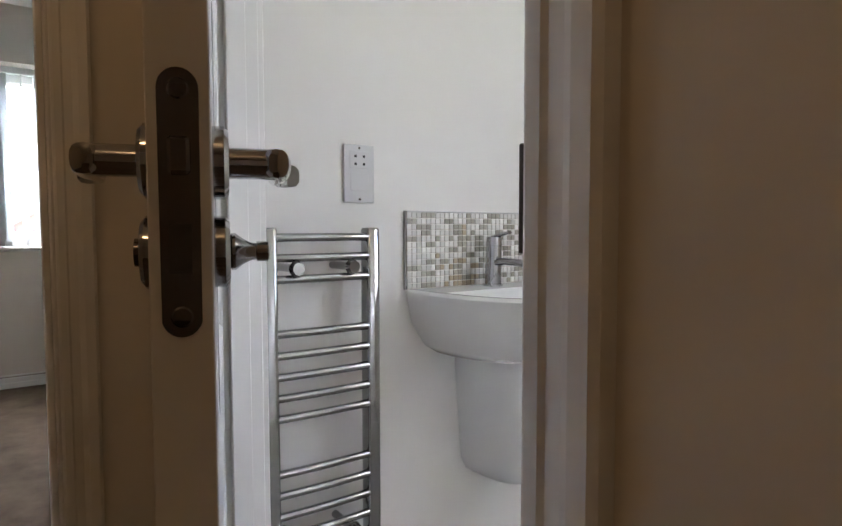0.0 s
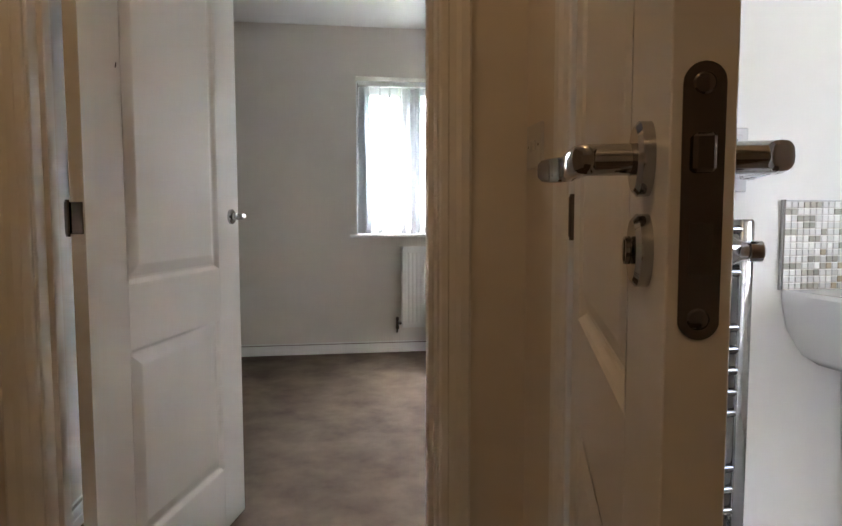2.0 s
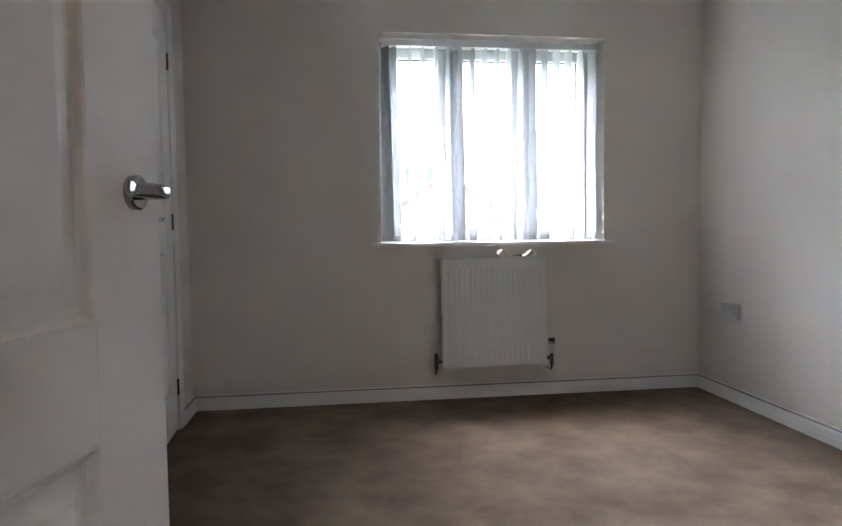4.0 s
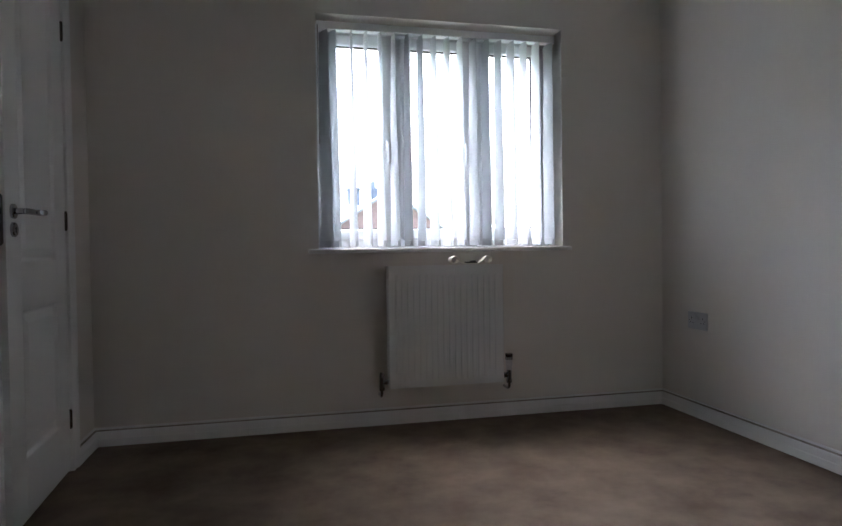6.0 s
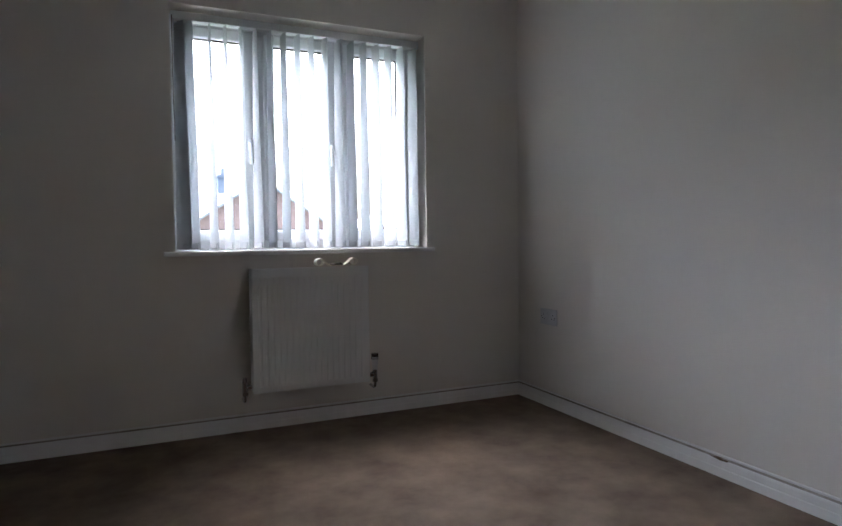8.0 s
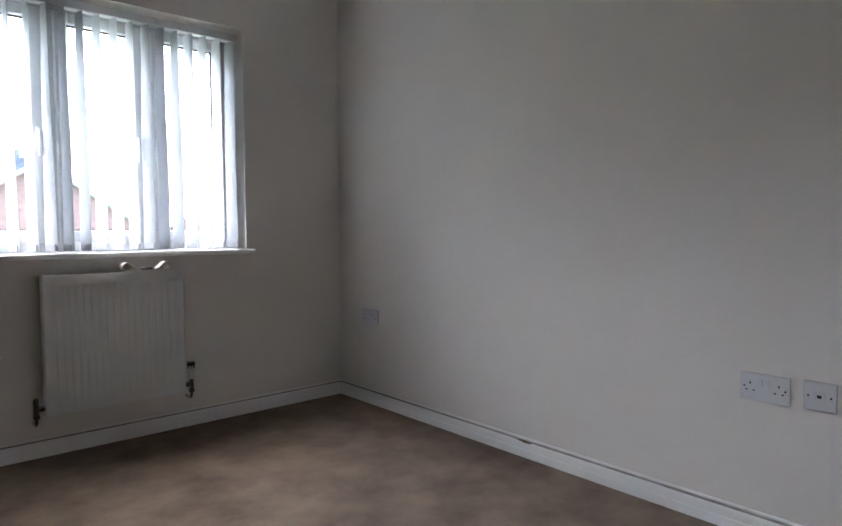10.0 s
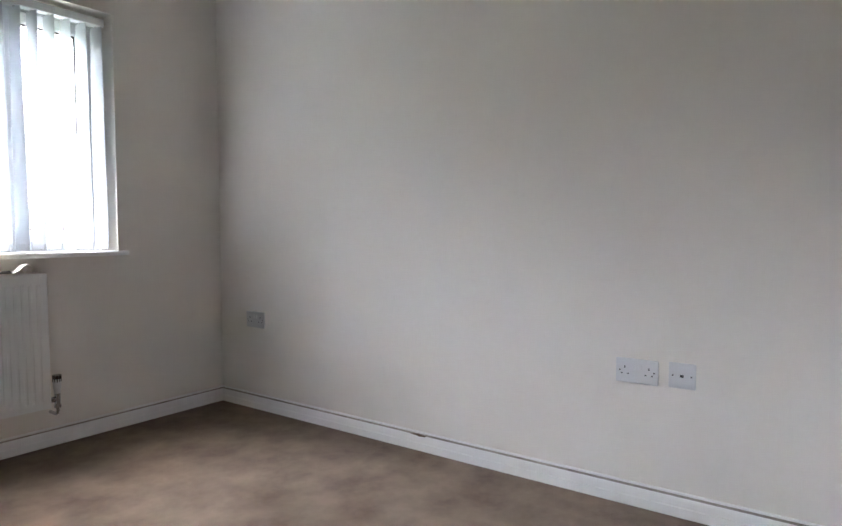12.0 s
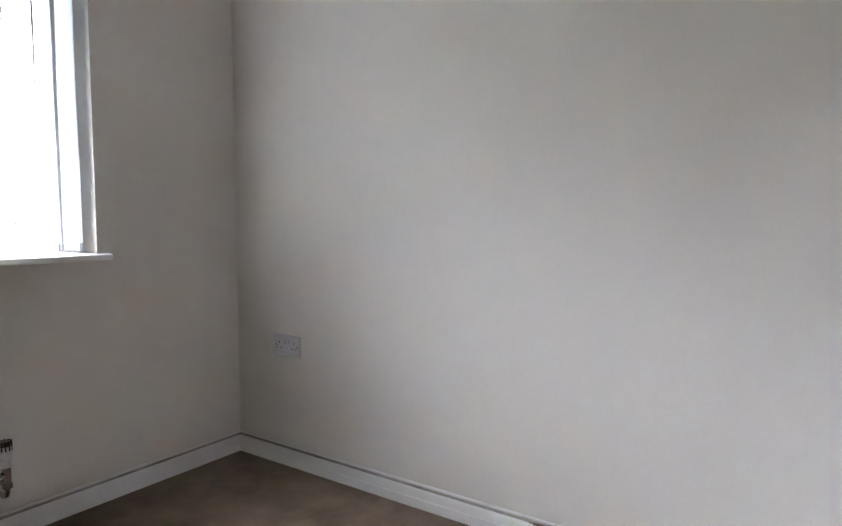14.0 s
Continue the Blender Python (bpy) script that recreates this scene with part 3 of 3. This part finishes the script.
# ---------------------------------------------------------------- sockets and switches
def plate(name, m, w, h, label, category, draw, group="", material=None):
    """A faceplate on a wall: its face looks along -y in its own frame."""
    ob = thing(name, m, label, category, group)
    part("faceplate", box(B(), -w / 2, -0.008, -h / 2, w / 2, -0.0005, h / 2, 0.0025, 2), material or PLASTIC, ob)
    draw(ob)
    return ob


def slot(ob, u, v, w, h, name="slot", material=None, d=0.0086):
    return part(name, box(B(), u - w / 2, -d, v - h / 2, u + w / 2, -0.006, v + h / 2), material or SLOT, ob)


def screw(ob, u, v):
    bm = B()
    cyl(bm, (u, -0.0075, v), (u, -0.0087, v), 0.0028, 12)
    part("screw", bm, STEEL, ob)


def double_socket(ob):
    for c in (-0.042, 0.042):
        slot(ob, c, 0.012, 0.004, 0.008)
        slot(ob, c - 0.011, -0.011, 0.0065, 0.004)
        slot(ob, c + 0.011, -0.011, 0.0065, 0.004)
    for c in (-0.011, 0.011):
        part("rocker", box(B(), c - 0.0058, -0.0115, 0.006, c + 0.0058, -0.007, 0.026, 0.0012), PLASTIC, ob)
    screw(ob, -0.060, 0.0)
    screw(ob, 0.060, 0.0)


def tv_socket(ob):
    part("outlet", box(B(), -0.013, -0.0105, -0.012, 0.013, -0.007, 0.012, 0.001), PLASTIC, ob)
    slot(ob, 0, 0.0, 0.012, 0.009, d=0.0108)
    screw(ob, -0.030, 0.0)
    screw(ob, 0.030, 0.0)


def light_switch(ob):
    part("rocker", box(B(), -0.006, -0.0125, -0.011, 0.006, -0.007, 0.011, 0.0015), PLASTIC, ob)
    slot(ob, 0, 0.0108, 0.012, 0.0012, d=0.0084)
    screw(ob, -0.030, 0.0)
    screw(ob, 0.030, 0.0)


def two_gang(ob):
    for c in (-0.012, 0.012):
        part("rocker", box(B(), c - 0.006, -0.0125, -0.011, c + 0.006, -0.007, 0.011, 0.0015), PLASTIC, ob)
    screw(ob, -0.030, 0.0)
    screw(ob, 0.030, 0.0)


def shaver(ob):
    part("outlet_insert", box(B(), -0.026, -0.0094, 0.012, 0.026, -0.007, 0.052, 0.001), PLASTIC, ob)
    for u in (-0.011, 0.011):
        for v in (0.022, 0.040):
            slot(ob, u, v, 0.006, 0.006, d=0.0098)
    screw(ob, 0, 0.059)
    screw(ob, 0, -0.059)
    part("lower_panel", box(B(), -0.024, -0.0088, -0.040, 0.024, -0.007, 0.002, 0.001), PLASTIC, ob)


# faces on the east wall look along -x, on the west wall along +x
plate("double_socket", pose(0, -0.306, 0.497, 0, 0, -90), 0.148, 0.088, "white plastic double mains socket near the skirting", "socket", double_socket, "bedroom wall sockets")
plate("double_socket", pose(0, -2.378, 0.488, 0, 0, -90), 0.148, 0.088, "white plastic double mains socket with two rocker switches", "socket", double_socket, "bedroom wall sockets")
plate("aerial_socket", pose(0, -2.530, 0.492, 0, 0, -90), 0.088, 0.088, "white plastic single aerial socket beside a mains socket", "socket", tv_socket)
plate("light_switch", pose(-2.925, -1.090, 1.122, 0, 0, 90), 0.088, 0.088, "white plastic light switch beside the closet door", "light switch", light_switch)
plate("light_switch", pose(-1.658, -3.385, 1.158, 0, 0, -90), 0.088, 0.088, "white plastic two-gang light switch on the landing wall", "light switch", two_gang)
plate("shaver_socket", pose(-1.241, -3.391, 1.134), 0.080, 0.134, "white plastic shaver socket on the bathroom wall", "socket", shaver)
bm = B()
for k, (u, v, r) in enumerate(((0, 0, 0.020), (0.022, 0.001, 0.012), (-0.024, -0.001, 0.014), (0.040, 0.0, 0.006))):
    vs = bmesh.ops.create_icosphere(bm, subdivisions=2, radius=r)["verts"]
    for q in vs:
        q.co = (-0.0126 + q.co.x * 0.16, -1.425 + u + q.co.y, 0.0700 + v + q.co.z * 0.34 + 0.002 * math.sin(q.co.y * 900))
tagged(part("paint_chip", bm, CHIP, smooth=True), "bare brown chipped patch on the skirting top", "chip")

# ---------------------------------------------------------------- bathroom
rail = thing("towel_rail", pose(-1.371, -3.460, 0.0), "chrome ladder towel radiator on the bathroom wall", "towel rail")
RW = 0.275
for sx in (-1, 1):
    bm = B()
    rings = []
    for zz in (0.185, 0.190, 1.004, 1.009):
        g = 0.003 if zz in (0.185, 1.009) else 0
        rings.append([(sx * (RW / 2 - 0.0170) + (0.0170 - g) * math.copysign(abs(math.cos(a)) ** 0.45, math.cos(a)), (0.019 - g) * math.copysign(abs(math.sin(a)) ** 0.6, math.sin(a)), zz) for a in (2 * math.pi * k / 32 for k in range(32))])
    part("upright", sweep(bm, rings), RAILCHROME, rail, "", True)
    bm = B()
    cyl(bm, (sx * (RW / 2 - 0.0170), 0, 0.185), (sx * (RW / 2 - 0.0170), 0, 0.150), 0.011, 14)
    cyl(bm, (sx * (RW / 2 - 0.0170), 0, 0.150), (sx * (RW / 2 - 0.0170), 0, 0.003), 0.0075, 14)
    part("pipe", bm, RAILCHROME, rail, "", True)
for zb in (0.989, 0.947, 0.903, 0.791, 0.746, 0.702, 0.658, 0.615, 0.499, 0.454, 0.409, 0.364, 0.320):
    pts = [((RW - 0.035) * (k / 12 - 0.5), -0.008 - 0.004 * math.sin(math.pi * k / 12), zb) for k in range(13)]
    part("rung", tube(B(), pts, 0.0090, 14), RAILCHROME, rail, "", True)
for xb in (-0.067, 0.062):
    for zb in (0.925, 0.342):
        bm = B()
        cyl(bm, (xb, 0.0688, zb), (xb, -0.020, zb), 0.009, 14)
        cyl(bm, (xb, -0.020, zb), (xb, -0.034, zb), 0.0165, 20, 0.013)
        part("wall_bracket", bm, RAILCHROME, rail, "round chrome wall bracket", True)

# mosaic splashback
splash = thing("mosaic_splashback", pose(-1.109, -3.391, 0.856), "white and grey glass mosaic splashback with tan grout stains", "splashback")
SPW, SPH = 0.485, 0.191
part("backing", box(B(), 0, -0.006, 0, SPW, -0.0005, SPH), GROUT, splash)
part("edge_trim", box(B(), -0.006, -0.0105, 0, 0, -0.0005, SPH + 0.004, 0.001), CHROME, splash, "chrome edge trim")
part("top_trim", box(B(), 0, -0.0100, SPH, SPW, -0.0005, SPH + 0.004, 0.001), PLASTIC, splash)

# basin, pedestal and tap
basin = thing("wash_basin", pose(-0.838, -3.391, 0.856), "white ceramic wash basin on a half pedestal", "wash basin")


def outline(wd, dp, y_back, n=40, square=2.6):
    pts = []
    wd, dp = wd * 0.945, dp * 0.945
    for k in range(n + 1):
        a = math.pi * k / n
        c, s = math.cos(a), math.sin(a)
        pts.append((-wd / 2 * math.copysign(abs(c) ** (2 / square), c), y_back - dp * abs(s) ** (2 / square)))
    return pts


bm = B()
rings = []
for wd, dp, zz in ((0.36, 0.24, -0.170), (0.45, 0.33, -0.145), (0.535, 0.405, -0.085), (0.560, 0.425, -0.030), (0.566, 0.432, -0.008), (0.556, 0.426, 0.0)):
    rings.append([(px, py, zz) for px, py in outline(wd, dp, -0.002)])
for wd, dp, zz in ((0.470, 0.285, -0.002), (0.455, 0.275, -0.012), (0.40, 0.235, -0.085), (0.24, 0.13, -0.125), (0.06, 0.04, -0.130)):
    rings.append([(px, py - 0.105, zz) for px, py in outline(wd, dp, -0.002, square=2.2)])
sweep(bm, rings, True, True)
part("bowl", bm, PORCELAIN, basin, "", True)
bm = B()
rings = []
for wd, dp, zz in ((0.245, 0.250, -0.150), (0.235, 0.245, -0.25), (0.215, 0.235, -0.36), (0.195, 0.22, -0.46), (0.16, 0.18, -0.495), (0.09, 0.10, -0.502)):
    rings.append([(px, py, zz) for px, py in outline(wd, dp, -0.002, square=3.2)])
part("half_pedestal", sweep(bm, rings), PORCELAIN, basin, "", True)
bm = B()
cyl(bm, (-0.02, -0.118, -0.055), (-0.02, -0.124, -0.056), 0.008, 16)
part("overflow_hole", bm, SLOT, basin)
tap = thing("basin_tap", pose(-0.872, -3.452, 0.857), "chrome single-lever mixer tap on the basin rim", "tap")
bm = B()
cyl(bm, (0, 0, 0), (0, 0, 0.006), 0.026, 24)
cyl(bm, (0, 0, 0.006), (0, -0.004, 0.105), 0.022, 24, 0.020)
part("body", bm, CHROME, tap, "", True)
bm = B()
tube(bm, [(0, -0.01, 0.062), (0, -0.05, 0.066), (0, -0.10, 0.064), (0, -0.125, 0.058)], [0.014, 0.0125, 0.012, 0.011], 14, 0.75)
part("spout", bm, CHROME, tap, "", True)
bm = B()
cyl(bm, (0, -0.004, 0.105), (0, -0.004, 0.128), 0.021, 24, 0.019)
tube(bm, [(0, -0.004, 0.126), (0, -0.03, 0.134), (0, -0.062, 0.140)], [0.010, 0.009, 0.007], 12, 0.6)
part("lever", bm, CHROME, tap, "", True)

# bathroom window, behind the view, and its frame
bw = thing("window_bathroom", pose(0.12, -4.95, 1.25), "white plastic bathroom window", "window", kind="structure")
bm = B()
for a in (-0.4, 0.345):
    box(bm, 0, a, 0, 0.06, a + 0.055, 0.8, 0.004)
box(bm, 0, -0.345, 0, 0.06, 0.345, 0.055, 0.004)
box(bm, 0, -0.345, 0.745, 0.06, 0.345, 0.8, 0.004)
part("window_frame", bm, UPVC, bw)
gp = part("pane", box(B(), 0.02, -0.345, 0.055, 0.026, 0.345, 0.745), GLASS, bw)
gp.visible_shadow = False

# ---------------------------------------------------------------- outside
bm = B()
box(bm, -900, -900, -3.2, 900, 900, -3.0)
structure("ground", bm, GRASS, "flat grassy ground below the window", "ground")


def house(m, wd, dp, eaves, ridge, label, chimneys):
    ob = thing("house", m, label, "house", "houses across the way")
    bm = B()
    a = [(-wd / 2, 0), (wd / 2, 0), (wd / 2, eaves), (0, ridge), (-wd / 2, eaves)]
    sweep(bm, [[(u, 0, v) for u, v in a], [(u, dp, v) for u, v in a]])
    part("wall", bm, BRICK, ob, "red brick gable wall")
    o, t = 0.25, 0.12
    k = (ridge - eaves) / (wd / 2)
    for sx in (-1, 1):
        sec = [(0, ridge + 0.02), (sx * (wd / 2 + o), eaves - k * o + 0.02), (sx * (wd / 2 + o), eaves - k * o + t), (0, ridge + t + 0.02)]
        bm = sweep(B(), [[(u, -0.15, v) for u, v in sec], [(u, dp + 0.15, v) for u, v in sec]])
        part("roof", bm, ROOF, ob, "pale wet tiled roof")
    for sx in (-1, 1):
        w_ = part("window", box(B(), sx * wd * 0.24 - 0.55, -0.05, eaves - 1.6, sx * wd * 0.24 + 0.55, 0.02, eaves - 0.5, 0.02), UPVC, ob)
        part("pane", box(B(), sx * wd * 0.24 - 0.45, -0.06, eaves - 1.5, sx * wd * 0.24 + 0.45, -0.045, eaves - 0.6), SLOT, w_)
    for u, v in chimneys:
        bm = B()
        box(bm, u - 0.35, v - 0.3, ridge - 0.9, u + 0.35, v + 0.3, ridge + 0.75)
        box(bm, u - 0.4, v - 0.35, ridge + 0.6, u + 0.4, v + 0.35, ridge + 0.72)
        c = part("chimney", bm, SLATE, ob, "grey chimney stack")
        bm = B()
        for d in (-0.17, 0.17):
            cyl(bm, (u + d, v, ridge + 0.75), (u + d, v, ridge + 1.1), 0.12, 12, 0.10)
        part("chimney_pot", bm, SLATE, c)
    return ob


house(pose(2.8, 25, -3), 8.4, 8, 3.80, 6.55, "red brick house gable seen through the blind", [])
house(pose(-6.5, 31, -3, 0, 0, -90), 8.0, 13, 4.0, 6.6, "long house with pale wet roof and grey chimneys", [(0.2, 8.3), (0.2, 9.4)])
house(pose(13.5, 34, -3), 7.4, 8, 3.4, 5.6, "distant red brick house gable", [])

# ---------------------------------------------------------------- mosaic tiles, last
rng = random.Random(5)
P = 0.01468
kinds = {}


def tile_mesh(key, wd, ht, material):
    if key not in kinds:
        bm = box(B(), 0.0006, -0.0092, 0.0006, wd - 0.0012, -0.006, ht - 0.0012, 0.0008)
        me = bpy.data.meshes.new("tile")
        bm.to_mesh(me)
        bm.free()
        me.materials.append(material)
        kinds[key] = me
    return kinds[key]


rows_n, cols_n = int(SPH / P), int(SPW / P)
rest = {}
for r in range(rows_n):
    run = 0
    for c in range(cols_n):
        # grey tiles come in short runs; tan lime stains low down beside the tap
        run = run - 1 if run > 0 else (rng.choice((1, 2, 2, 3)) if rng.random() < 0.21 else 0)
        stain = rng.random() < 0.75 * math.exp(-((c - 11) / 3.5) ** 2 - (r / 4.0) ** 2)
        key, material = ("t", TILE_T) if stain else (("g", TILE_G) if run > 0 else ("w", TILE_W))
        if c < 23:
            ob = new("tile", tile_mesh(key, P, P, material))
            ob.parent = splash
            ob.location = (c * P, 0, r * P + 0.001)
        else:
            bm, _ = rest.setdefault(key, (B(), material))
            box(bm, c * P + 0.0006, -0.0092, r * P + 0.0016, (c + 1) * P - 0.0012, -0.006, (r + 1) * P - 0.0002, 0.0008)
for bm, material in rest.values():
    far_tiles = part("tiles", bm, material, splash)
    far_tiles["kind"] = "stuff"
